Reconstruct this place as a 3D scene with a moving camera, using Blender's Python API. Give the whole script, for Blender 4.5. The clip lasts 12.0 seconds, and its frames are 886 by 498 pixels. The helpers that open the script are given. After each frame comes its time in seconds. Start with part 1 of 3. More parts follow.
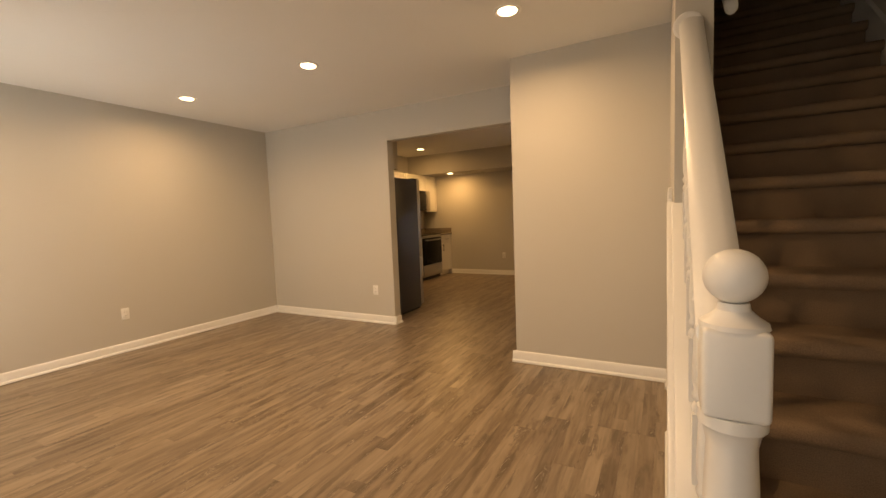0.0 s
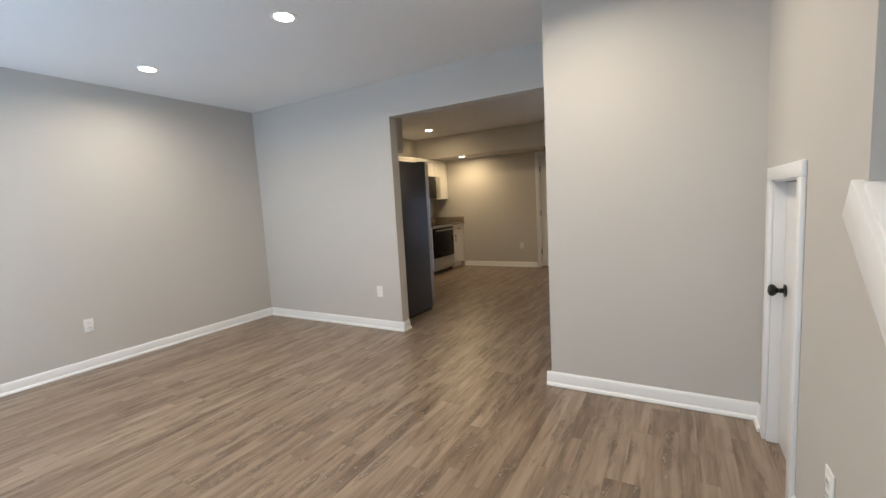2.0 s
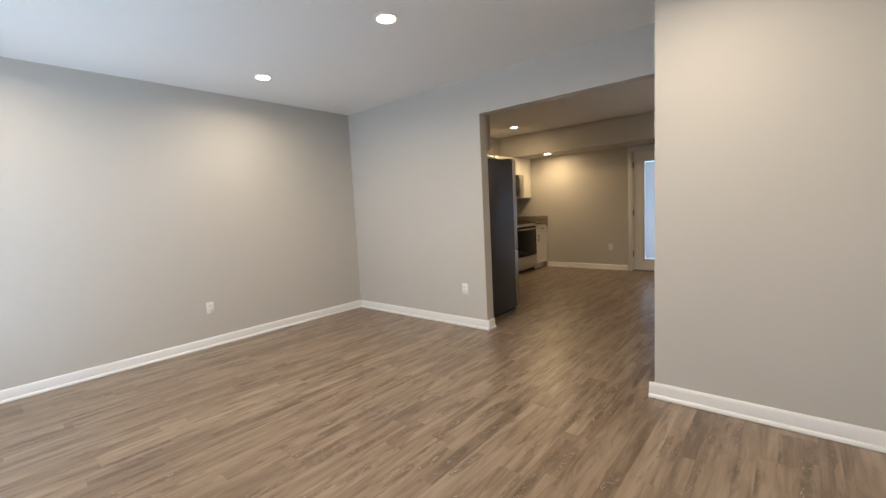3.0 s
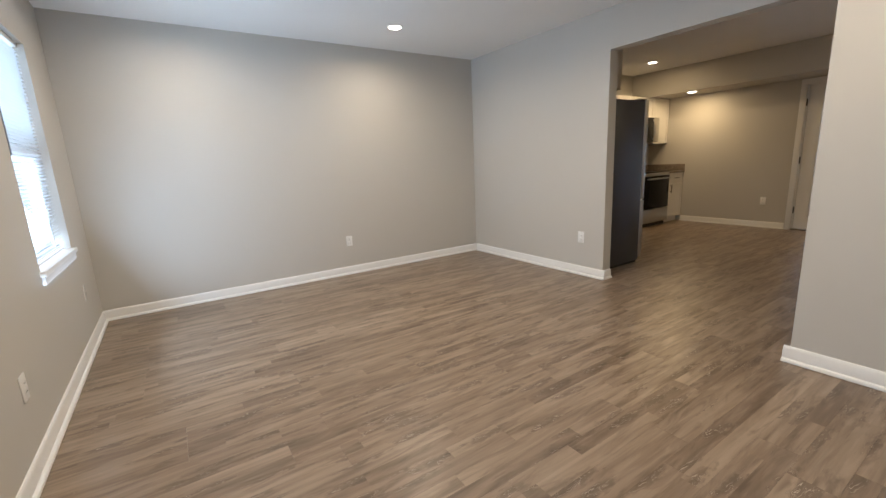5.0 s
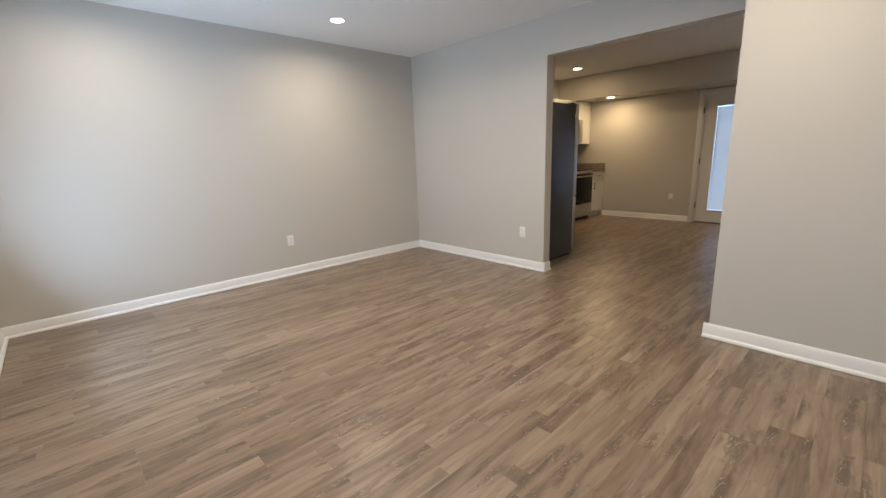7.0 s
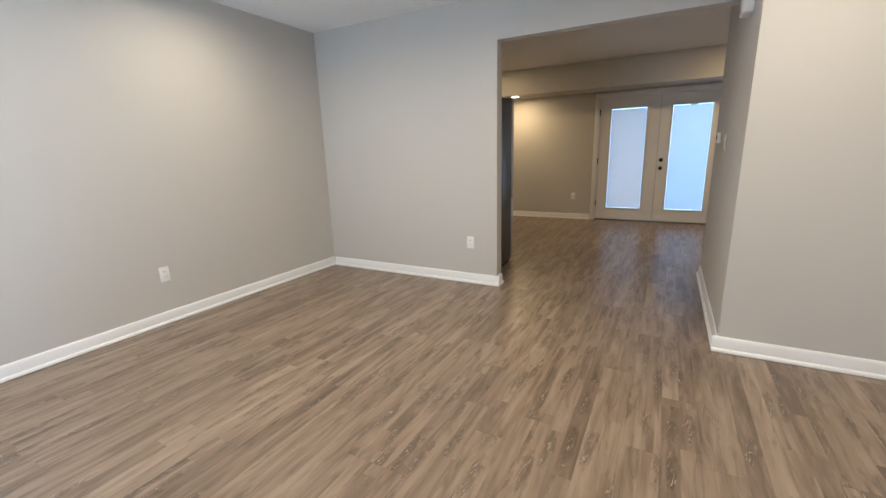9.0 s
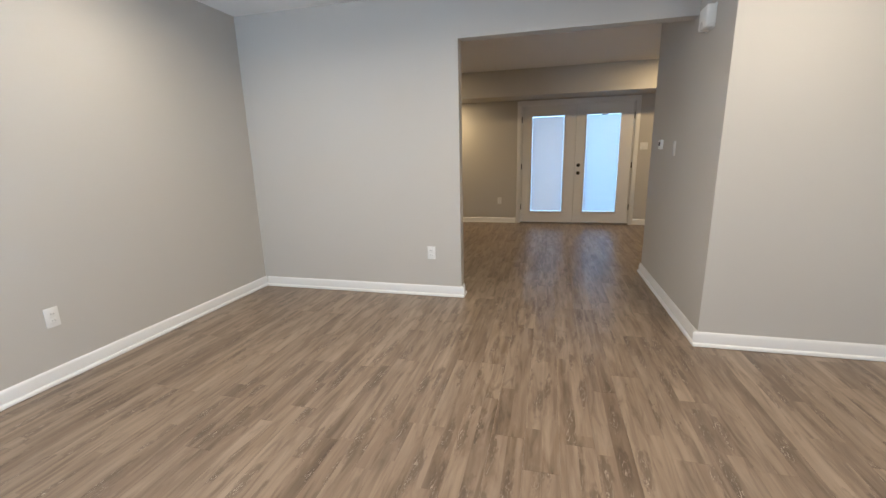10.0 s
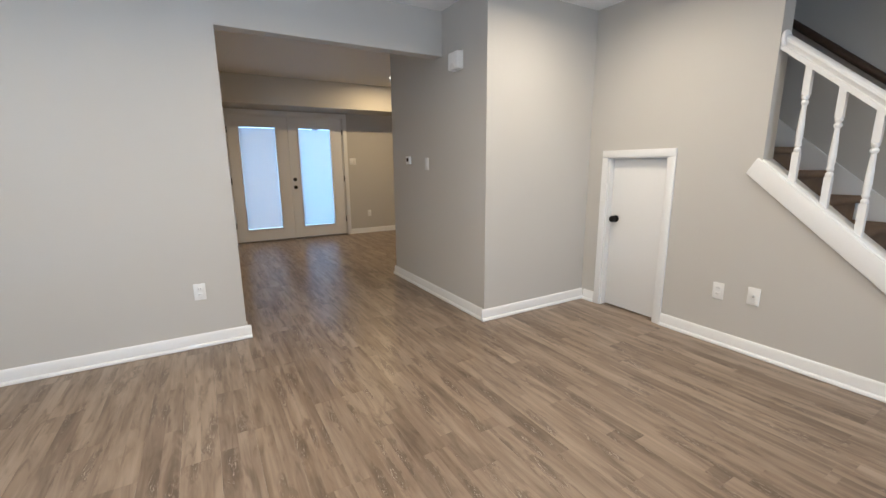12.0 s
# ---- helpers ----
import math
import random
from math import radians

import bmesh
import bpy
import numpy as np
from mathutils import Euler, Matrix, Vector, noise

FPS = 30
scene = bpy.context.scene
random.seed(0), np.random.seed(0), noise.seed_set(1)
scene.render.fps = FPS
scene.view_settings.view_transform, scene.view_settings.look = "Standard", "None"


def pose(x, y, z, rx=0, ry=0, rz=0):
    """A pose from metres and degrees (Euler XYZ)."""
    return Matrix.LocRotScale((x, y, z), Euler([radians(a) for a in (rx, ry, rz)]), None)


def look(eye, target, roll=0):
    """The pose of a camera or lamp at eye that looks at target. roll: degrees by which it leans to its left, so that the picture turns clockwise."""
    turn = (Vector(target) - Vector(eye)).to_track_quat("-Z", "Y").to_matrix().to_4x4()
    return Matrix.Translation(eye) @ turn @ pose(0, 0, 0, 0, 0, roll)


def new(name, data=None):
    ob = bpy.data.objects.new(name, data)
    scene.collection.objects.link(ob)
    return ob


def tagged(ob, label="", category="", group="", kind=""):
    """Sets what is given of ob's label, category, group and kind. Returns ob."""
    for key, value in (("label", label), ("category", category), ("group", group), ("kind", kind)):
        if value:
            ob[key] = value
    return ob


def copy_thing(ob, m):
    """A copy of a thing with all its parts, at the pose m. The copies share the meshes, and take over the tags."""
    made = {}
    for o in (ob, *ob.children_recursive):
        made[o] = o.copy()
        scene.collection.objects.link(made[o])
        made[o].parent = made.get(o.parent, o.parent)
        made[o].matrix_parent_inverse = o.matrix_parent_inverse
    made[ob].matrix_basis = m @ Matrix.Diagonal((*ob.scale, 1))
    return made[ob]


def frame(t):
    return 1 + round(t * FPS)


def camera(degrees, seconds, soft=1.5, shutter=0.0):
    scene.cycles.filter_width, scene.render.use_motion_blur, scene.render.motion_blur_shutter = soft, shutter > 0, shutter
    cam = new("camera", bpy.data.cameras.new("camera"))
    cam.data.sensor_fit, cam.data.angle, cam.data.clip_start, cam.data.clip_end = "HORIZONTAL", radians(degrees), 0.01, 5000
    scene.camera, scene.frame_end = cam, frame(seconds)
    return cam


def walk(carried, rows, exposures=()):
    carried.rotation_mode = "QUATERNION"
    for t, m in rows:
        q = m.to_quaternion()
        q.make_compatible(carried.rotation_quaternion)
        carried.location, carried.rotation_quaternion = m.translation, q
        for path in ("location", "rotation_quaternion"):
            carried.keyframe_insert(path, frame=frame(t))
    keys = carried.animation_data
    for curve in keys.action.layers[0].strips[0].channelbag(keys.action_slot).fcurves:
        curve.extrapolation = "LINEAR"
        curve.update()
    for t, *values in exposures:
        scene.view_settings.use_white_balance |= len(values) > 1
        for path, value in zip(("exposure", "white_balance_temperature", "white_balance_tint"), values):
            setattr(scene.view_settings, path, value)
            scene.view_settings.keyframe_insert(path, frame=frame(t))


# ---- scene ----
cam = camera(94.4, 12.0)
PATH = [
    (0, (-0.028, 0.295, 1.247), (-0.977, 2.049, 1.093), -2.2),
    (0.3, (-0.108, 0.417, 1.224), (-1.107, 2.141, 1.054), -2.0),
    (0.5, (-0.147, 0.493, 1.242), (-1.122, 2.23, 1.071), -1.9),
    (0.6, (-0.177, 0.52, 1.239), (-1.128, 2.272, 1.078), -1.7),
    (1, (-0.236, 0.639, 1.249), (-1.238, 2.362, 1.082), -2.3),
    (1.5, (-0.313, 0.811, 1.261), (-1.249, 2.56, 1.009), -3.9),
    (2, (-0.385, 0.888, 1.271), (-1.378, 2.611, 1.056), -3.2),
    (2.5, (-0.454, 0.908, 1.271), (-1.498, 2.598, 1.036), -3.0),
    (3, (-0.498, 0.849, 1.252), (-1.79, 2.363, 1.056), -2.9),
    (3.5, (-0.454, 0.79, 1.233), (-2.049, 1.956, 0.926), -3.6),
    (3.6, (-0.442, 0.771, 1.229), (-2.061, 1.894, 0.886), -3.6),
    (3.7, (-0.459, 0.768, 1.236), (-2.095, 1.852, 0.853), -3.5),
    (5.3, (-0.375, 0.726, 1.218), (-2.008, 1.803, 0.801), -2.4),
    (5.5, (-0.392, 0.722, 1.237), (-2.008, 1.826, 0.822), -2.4),
    (6, (-0.394, 0.715, 1.248), (-1.962, 1.885, 0.828), -2.3),
    (6.5, (-0.394, 0.623, 1.238), (-1.9, 1.868, 0.812), -2.1),
    (7, (-0.471, 0.562, 1.238), (-1.896, 1.895, 0.798), -2.0),
    (7.2, (-0.517, 0.555, 1.233), (-1.902, 1.927, 0.79), -1.7),
    (8.8, (-1.369, 0.715, 1.249), (-2.375, 2.38, 0.784), -1.7),
    (9, (-1.486, 0.722, 1.251), (-2.421, 2.429, 0.792), -1.7),
    (9.5, (-1.796, 0.77, 1.265), (-2.538, 2.573, 0.82), -1.5),
    (10, (-2.102, 0.774, 1.252), (-2.59, 2.662, 0.807), -1.4),
    (10.5, (-2.388, 0.784, 1.261), (-2.61, 2.723, 0.825), -1.4),
    (11, (-2.637, 0.89, 1.263), (-2.546, 2.842, 0.838), -1.1),
    (11.3, (-2.732, 0.928, 1.265), (-2.397, 2.856, 0.851), -0.5),
    (11.5, (-2.793, 0.94, 1.272), (-2.301, 2.833, 0.855), -0.4),
    (12, (-3.014, 1.001, 1.254), (-2.028, 2.694, 0.851), -0.5),
]
walk(cam, [(t, look(eye, target, roll)) for t, eye, target, roll in PATH],
     exposures=[(0.0, -0.02, 10600, 22), (0.3, 0.14, 8300, 18), (0.6, 0.18, 6550, 13), (1.0, 0.26, 5750, 10), (1.5, 0.32, 5400, 10), (2.5, 0.32, 5450, 10), (3.0, 0.3, 5750, 11), (3.5, 0.12, 5750, 11), (7.0, 0.24, 5700, 11), (10.0, 0.39, 5500, 10), (12.0, 0.44, 5400, 10)])

# ---- world and light ----
world = bpy.data.worlds.new("sky")
scene.world = world
world.use_nodes = True
wn = world.node_tree.nodes
sky = wn.new("ShaderNodeTexSky")
sky.sky_type = "NISHITA"
sky.sun_disc = False
sky.sun_elevation, sky.sun_rotation = radians(48), radians(100)
wn["Background"].inputs[1].default_value = 0.1
world.node_tree.links.new(sky.outputs[0], wn["Background"].inputs[0])

sun = new("sun", bpy.data.lights.new("sun", "SUN"))
sun.data.energy, sun.data.angle, sun.data.color = 2.5, radians(0.5), (1.0, 0.95, 0.88)
sun.matrix_world = look((12, 2, 14), (0, 3, 0))


def area(name, eye, target, sx, sy, watts, colour):
    ob = new(name, bpy.data.lights.new(name, "AREA"))
    ob.data.shape, ob.data.size, ob.data.size_y = "RECTANGLE", sx, sy
    ob.data.energy, ob.data.color = watts, colour
    ob.matrix_world = look(eye, target)
    return ob


DAY = (0.70, 0.86, 1.0)
window_light = area("window_daylight", (-3.76, -0.16, 1.15), (-3.76, 3.0, 2.90), 1.10, 2.2, 55, DAY)
window_light.data.spread = radians(175)
# Front doorway is out of view: its opening and daylight are assumed.
door_light = area("doorway_daylight", (-0.46, -0.04, 1.02), (-0.46, 3.0, 0.98), 0.84, 1.98, 4.0, (0.82, 0.92, 1.0))
door_light.data.spread = radians(120)
area("patio_daylight", (-1.68, 9.4, 1.25), (-1.68, 3.0, 1.25), 3.6, 2.7, 80, (0.46, 0.73, 1.0))

LAMP = (1.0, 0.78, 0.52)


KITCHEN_LAMP = (1.0, 0.67, 0.31)


def downlight_lamp(x, y, z, watts):
    ob = new("downlight_lamp", bpy.data.lights.new("downlight_lamp", "AREA"))
    ob.data.shape, ob.data.size, ob.data.energy, ob.data.color = "DISK", 0.12, watts, KITCHEN_LAMP if y > 5 else LAMP
    ob.data.spread = radians(180 if y > 5 else 165)
    ob.matrix_world = pose(x, y, z)
    return ob


# ---- materials ----
def material(name):
    m = bpy.data.materials.new(name)
    m.use_nodes = True
    nt = m.node_tree
    return m, nt, nt.nodes["Principled BSDF"]


def node(nt, kind, **values):
    n = nt.nodes.new(kind)
    for key, value in values.items():
        n.inputs[key.replace("_", " ")].default_value = value
    return n


def mixed(nt, fac, a, b):
    n = nt.nodes.new("ShaderNodeMix")
    n.data_type = "RGBA"
    for i, v in ((0, fac), (6, a), (7, b)):
        if isinstance(v, bpy.types.NodeSocket):
            nt.links.new(v, n.inputs[i])
        else:
            n.inputs[i].default_value = v if i == 0 else (*v, 1.0)
    return n.outputs[2]


def ramp(nt, socket, lo, hi, a=0.0, b=1.0):
    n = nt.nodes.new("ShaderNodeMapRange")
    n.inputs[1].default_value, n.inputs[2].default_value = lo, hi
    n.inputs[3].default_value, n.inputs[4].default_value = a, b
    nt.links.new(socket, n.inputs[0])
    return n.outputs[0]


def surface(name, colour, rough=0.5, metal=0.0, grain=60.0, tone=0.06, bump=0.05, blotch=1.5, second=None, specular=0.5, bump_far=0.002):
    """Plain painted or solid surface with tone variation at two scales and fine relief."""
    m, nt, bsdf = material(name)
    geo = nt.nodes.new("ShaderNodeNewGeometry")
    fine = node(nt, "ShaderNodeTexNoise", Scale=grain, Detail=4.0)
    wide = node(nt, "ShaderNodeTexNoise", Scale=blotch, Detail=3.0)
    nt.links.new(geo.outputs["Position"], fine.inputs["Vector"])
    nt.links.new(geo.outputs["Position"], wide.inputs["Vector"])
    dark = second or tuple(c * (1 - 2 * tone) for c in colour)
    a = mixed(nt, ramp(nt, wide.outputs[0], 0.3, 0.7, 0.0, 0.5), colour, dark)
    b = mixed(nt, ramp(nt, fine.outputs[0], 0.35, 0.65, 0.0, 0.5), a, dark)
    nt.links.new(b, bsdf.inputs["Base Color"])
    nt.links.new(ramp(nt, wide.outputs[0], 0.3, 0.7, rough * 0.92, min(1, rough * 1.08)), bsdf.inputs["Roughness"])
    bsdf.inputs["Metallic"].default_value = metal
    bsdf.inputs["Specular IOR Level"].default_value = specular
    bp = node(nt, "ShaderNodeBump", Strength=bump, Distance=bump_far)
    nt.links.new(fine.outputs[0], bp.inputs["Height"])
    nt.links.new(bp.outputs[0], bsdf.inputs["Normal"])
    return m


WALL = surface("greige_wall_paint", (0.545, 0.525, 0.485), 0.62, grain=240, tone=0.012, bump=0.10, blotch=0.8, specular=0.35)
CEIL = surface("ceiling_paint", (0.81, 0.81, 0.80), 0.85, grain=160, tone=0.012, bump=0.12, specular=0.2)
WHITE = surface("white_semigloss_paint", (0.80, 0.80, 0.79), 0.32, grain=90, tone=0.015, bump=0.04)
DOORW = surface("white_door_paint", (0.78, 0.78, 0.77), 0.38, grain=120, tone=0.015, bump=0.05)
CAB = surface("white_cabinet_paint", (0.78, 0.76, 0.72), 0.35, grain=80, tone=0.02, bump=0.03)
PLASTIC = surface("white_plastic", (0.82, 0.82, 0.80), 0.28, grain=200, tone=0.01, bump=0.01)
BLACK = surface("black_metal", (0.018, 0.017, 0.016), 0.32, metal=0.6, grain=120, tone=0.1, bump=0.03)
DARK = surface("dark_slot", (0.03, 0.03, 0.03), 0.6)
CARPET = surface("taupe_stair_carpet", (0.34, 0.238, 0.165), 0.95, grain=330, tone=0.22, bump=0.9, blotch=7, specular=0.1, bump_far=0.006)
FRIDGE = surface("grey_fridge_side", (0.062, 0.066, 0.080), 0.36, metal=0.35, grain=350, tone=0.06, bump=0.08)
STEEL = surface("stainless_steel", (0.50, 0.49, 0.47), 0.30, metal=1.0, grain=200, tone=0.05, bump=0.03)
GLASSBLACK = surface("black_oven_glass", (0.008, 0.008, 0.009), 0.12, grain=20, tone=0.05, bump=0.0, specular=0.12)
GRANITE = surface("brown_speckled_granite", (0.30, 0.25, 0.20), 0.22, grain=170, tone=0.35, bump=0.02, blotch=30, second=(0.09, 0.07, 0.055))
RAILWOOD = surface("brown_handrail_wood", (0.085, 0.055, 0.038), 0.4, grain=40, tone=0.2, bump=0.05)
WAND = surface("grey_clear_plastic", (0.20, 0.22, 0.25), 0.25)
SUB = surface("floor_joint", (0.14, 0.105, 0.08), 0.8)
GROUND = surface("dry_ground", (0.16, 0.17, 0.10), 0.95, grain=3, tone=0.2, bump=0.5, blotch=0.2)
OUTSIDE = surface("outer_render", (0.40, 0.38, 0.35), 0.8, grain=20, tone=0.1, bump=0.2)
ALU = surface("aluminium_threshold", (0.28, 0.25, 0.21), 0.4, metal=0.8)


def plank_material():
    """Vinyl plank printed with narrow staggered oak strips, soft grain and limed flecks."""
    m, nt, bsdf = material("grey_brown_oak_plank")
    L = nt.links.new
    geo = nt.nodes.new("ShaderNodeNewGeometry")
    info = nt.nodes.new("ShaderNodeObjectInfo")
    rnd = info.outputs["Random"]

    def calc(op, a, b=None, c=None):
        n = nt.nodes.new("ShaderNodeMath")
        n.operation = op
        for i, v in enumerate((a, b, c)):
            if isinstance(v, bpy.types.NodeSocket):
                L(v, n.inputs[i])
            elif v is not None:
                n.inputs[i].default_value = v
        return n.outputs[0]

    def vector(x, y, z):
        n = nt.nodes.new("ShaderNodeCombineXYZ")
        for i, v in enumerate((x, y, z)):
            if isinstance(v, bpy.types.NodeSocket):
                L(v, n.inputs[i])
            else:
                n.inputs[i].default_value = v
        return n.outputs[0]

    sep = nt.nodes.new("ShaderNodeSeparateXYZ")
    L(geo.outputs["Position"], sep.inputs[0])
    px, py = sep.outputs[0], sep.outputs[1]
    # printed strips, two to a plank, of uneven length
    column = calc("FLOOR", calc("DIVIDE", calc("ADD", px, 4.868), 0.075))
    offset = nt.nodes.new("ShaderNodeTexWhiteNoise")
    offset.noise_dimensions = "1D"
    L(column, offset.inputs["W"])
    along = calc("MULTIPLY_ADD", py, 0.75, calc("MULTIPLY", offset.outputs[0], 17.0))
    wave = calc("MULTIPLY", calc("SINE", calc("MULTIPLY_ADD", py, 2.3, calc("MULTIPLY", offset.outputs[0], 40.0))), 0.28)
    cell = calc("FLOOR", calc("ADD", along, wave))
    pick = nt.nodes.new("ShaderNodeTexWhiteNoise")
    pick.noise_dimensions = "3D"
    L(vector(column, cell, rnd), pick.inputs["Vector"])
    strip_tone = pick.outputs["Value"]
    hue = nt.nodes.new("ShaderNodeSeparateColor")
    L(pick.outputs["Color"], hue.inputs[0])
    shift_x = calc("MULTIPLY_ADD", hue.outputs[1], 31.0, px)
    shift_y = calc("MULTIPLY_ADD", hue.outputs[2], 57.0, py)

    def stretched(sx, sy, detail, rough=0.55, warp=0.0):
        n = node(nt, "ShaderNodeTexNoise", Scale=1.0, Detail=detail, Roughness=rough, Distortion=warp)
        L(vector(calc("MULTIPLY", shift_x, sx), calc("MULTIPLY", shift_y, sy), 0.0), n.inputs["Vector"])
        return n.outputs[0]

    broad = stretched(15.0, 1.5, 2.0, 0.5, 0.6)
    cloud = stretched(20.0, 3.2, 3.0, 0.6, 0.9)
    streak = stretched(34.0, 1.9, 2.5, 0.55, 0.5)
    fine = stretched(240.0, 6.0, 2.0, 0.5)
    base = mixed(nt, ramp(nt, broad, 0.36, 0.64), PLANK_LIGHT, PLANK_DARK)
    base = mixed(nt, ramp(nt, strip_tone, 0.60, 1.0, 0.0, 0.38), base, PLANK_DEEP)
    base = mixed(nt, ramp(nt, strip_tone, 0.40, 0.0, 0.0, 0.27), base, PLANK_PALE)
    base = mixed(nt, ramp(nt, cloud, 0.52, 0.70, 0.0, 0.54), base, PLANK_DEEP)
    base = mixed(nt, ramp(nt, cloud, 0.46, 0.28, 0.0, 0.34), base, PLANK_PALE)
    base = mixed(nt, ramp(nt, streak, 0.50, 0.70, 0.0, 0.32), base, PLANK_DEEP)
    base = mixed(nt, ramp(nt, streak, 0.44, 0.28, 0.0, 0.36), base, PLANK_PALE)
    # knots: small dark ovals ringed by limed lines
    wob = node(nt, "ShaderNodeTexNoise", Scale=1.0, Detail=2.0, Roughness=0.6)
    L(vector(calc("MULTIPLY", shift_x, 50.0), calc("MULTIPLY", shift_y, 14.0), 0.0), wob.inputs["Vector"])
    wander = calc("MULTIPLY", calc("SUBTRACT", wob.outputs[0], 0.5), 0.9)
    spot = node(nt, "ShaderNodeTexVoronoi", Scale=1.0)
    spot.voronoi_dimensions = "2D"
    L(vector(calc("MULTIPLY_ADD", shift_x, 15.0, wander), calc("MULTIPLY_ADD", shift_y, 2.9, wander), 0.0), spot.inputs["Vector"])
    some = nt.nodes.new("ShaderNodeSeparateColor")
    L(spot.outputs["Color"], some.inputs[0])
    gate = calc("MULTIPLY", ramp(nt, spot.outputs["Distance"], 0.46, 0.22), ramp(nt, some.outputs[0], 0.58, 0.64))
    base = mixed(nt, calc("MULTIPLY", gate, 0.55), base, PLANK_DEEP)
    rings = ramp(nt, calc("SINE", calc("MULTIPLY", spot.outputs["Distance"], 46.0)), 0.55, 1.0, 0.0, 0.8)
    base = mixed(nt, calc("MULTIPLY", calc("MULTIPLY", gate, rings), ramp(nt, wob.outputs[0], 0.46, 0.62)), base, PLANK_LIME)
    base = mixed(nt, ramp(nt, fine, 0.54, 0.76, 0.0, 0.12), base, PLANK_DEEP)
    tone = mixed(nt, ramp(nt, rnd, 0.0, 1.0, 0.0, 0.16), base, PLANK_DEEP)
    L(tone, bsdf.inputs["Base Color"])
    L(ramp(nt, cloud, 0.3, 0.7, 0.29, 0.36), bsdf.inputs["Roughness"])
    bsdf.inputs["Specular IOR Level"].default_value = 0.5
    bp = node(nt, "ShaderNodeBump", Strength=0.10, Distance=0.0008)
    L(fine, bp.inputs["Height"])
    L(bp.outputs[0], bsdf.inputs["Normal"])
    return m


PLANK_LIGHT, PLANK_DARK = (0.318, 0.244, 0.178), (0.222, 0.165, 0.116)
PLANK_DEEP, PLANK_PALE, PLANK_LIME = (0.078, 0.053, 0.036), (0.415, 0.333, 0.255), (0.56, 0.48, 0.40)
PLANK = plank_material()


def glass_material(name, ior):
    m, nt, bsdf = material(name)
    bsdf.inputs["Base Color"].default_value = (0.96, 0.98, 0.98, 1)
    bsdf.inputs["Transmission Weight"].default_value = 1.0
    bsdf.inputs["Roughness"].default_value = 0.02
    bsdf.inputs["IOR"].default_value = ior
    return m


GLASS = glass_material("window_glass", 1.45)
PATIOGLASS = glass_material("coated_patio_glass", 1.12)


def blind_material(name, colour, through_share):
    m, nt, bsdf = material(name)
    bsdf.inputs["Base Color"].default_value = (*colour, 1)
    bsdf.inputs["Roughness"].default_value = 0.45
    tr = nt.nodes.new("ShaderNodeBsdfTranslucent")
    tr.inputs[0].default_value = (*colour, 1)
    mx = nt.nodes.new("ShaderNodeMixShader")
    mx.inputs[0].default_value = through_share
    nt.links.new(bsdf.outputs[0], mx.inputs[1])
    nt.links.new(tr.outputs[0], mx.inputs[2])
    nt.links.new(mx.outputs[0], nt.nodes["Material Output"].inputs[0])
    return m


SLAT = blind_material("white_vinyl_slat", (0.80, 0.83, 0.86), 0.06)
PATIOSLAT = blind_material("white_patio_slat", (0.80, 0.84, 0.88), 0.5)
# Left leaf's copy of PATIOSLAT, its less blue light tinted into the colour.
WARMLITSLAT = blind_material("white_slat_warm_lit", (0.86, 0.83, 0.83), 0.40)


def glow(name, colour, strength):
    m, nt, bsdf = material(name)
    bsdf.inputs["Base Color"].default_value = (0.9, 0.9, 0.88, 1)
    bsdf.inputs["Emission Color"].default_value = (*colour, 1)
    bsdf.inputs["Emission Strength"].default_value = strength
    return m


LENS = glow("lit_downlight_lens", (1.0, 0.86, 0.64), 9.0)


# ---- mesh helpers ----
def add_box(bm, x0, x1, y0, y1, z0, z1):
    v = [bm.verts.new((x, y, z)) for z in (z0, z1) for x, y in ((x0, y0), (x1, y0), (x1, y1), (x0, y1))]
    for f in ((3, 2, 1, 0), (4, 5, 6, 7), (0, 1, 5, 4), (1, 2, 6, 5), (2, 3, 7, 6), (3, 0, 4, 7)):
        bm.faces.new([v[i] for i in f])
    return bm


def box(x0, x1, y0, y1, z0, z1, bevel=0.0, segments=2):
    bm = add_box(bmesh.new(), x0, x1, y0, y1, z0, z1)
    if bevel:
        bmesh.ops.bevel(bm, geom=bm.edges[:], offset=bevel, segments=segments, profile=0.5, affect="EDGES")
    return bm


def prism(outline, a0, a1, axis="x", bevel=0.0):
    """Extrudes an outline: along x the outline is (y, z), along y it is (x, z), along z it is (x, y)."""
    bm = bmesh.new()
    put = {"x": lambda a, p: (a, p[0], p[1]), "y": lambda a, p: (p[0], a, p[1]), "z": lambda a, p: (p[0], p[1], a)}[axis]
    lo = [bm.verts.new(put(a0, p)) for p in outline]
    hi = [bm.verts.new(put(a1, p)) for p in outline]
    bm.faces.new(lo)
    bm.faces.new(hi[::-1])
    n = len(outline)
    for i in range(n):
        bm.faces.new((lo[i], hi[i], hi[(i + 1) % n], lo[(i + 1) % n]))
    bmesh.ops.recalc_face_normals(bm, faces=bm.faces[:])
    if bevel:
        bmesh.ops.bevel(bm, geom=bm.edges[:], offset=bevel, segments=2, profile=0.5, affect="EDGES")
    return bm


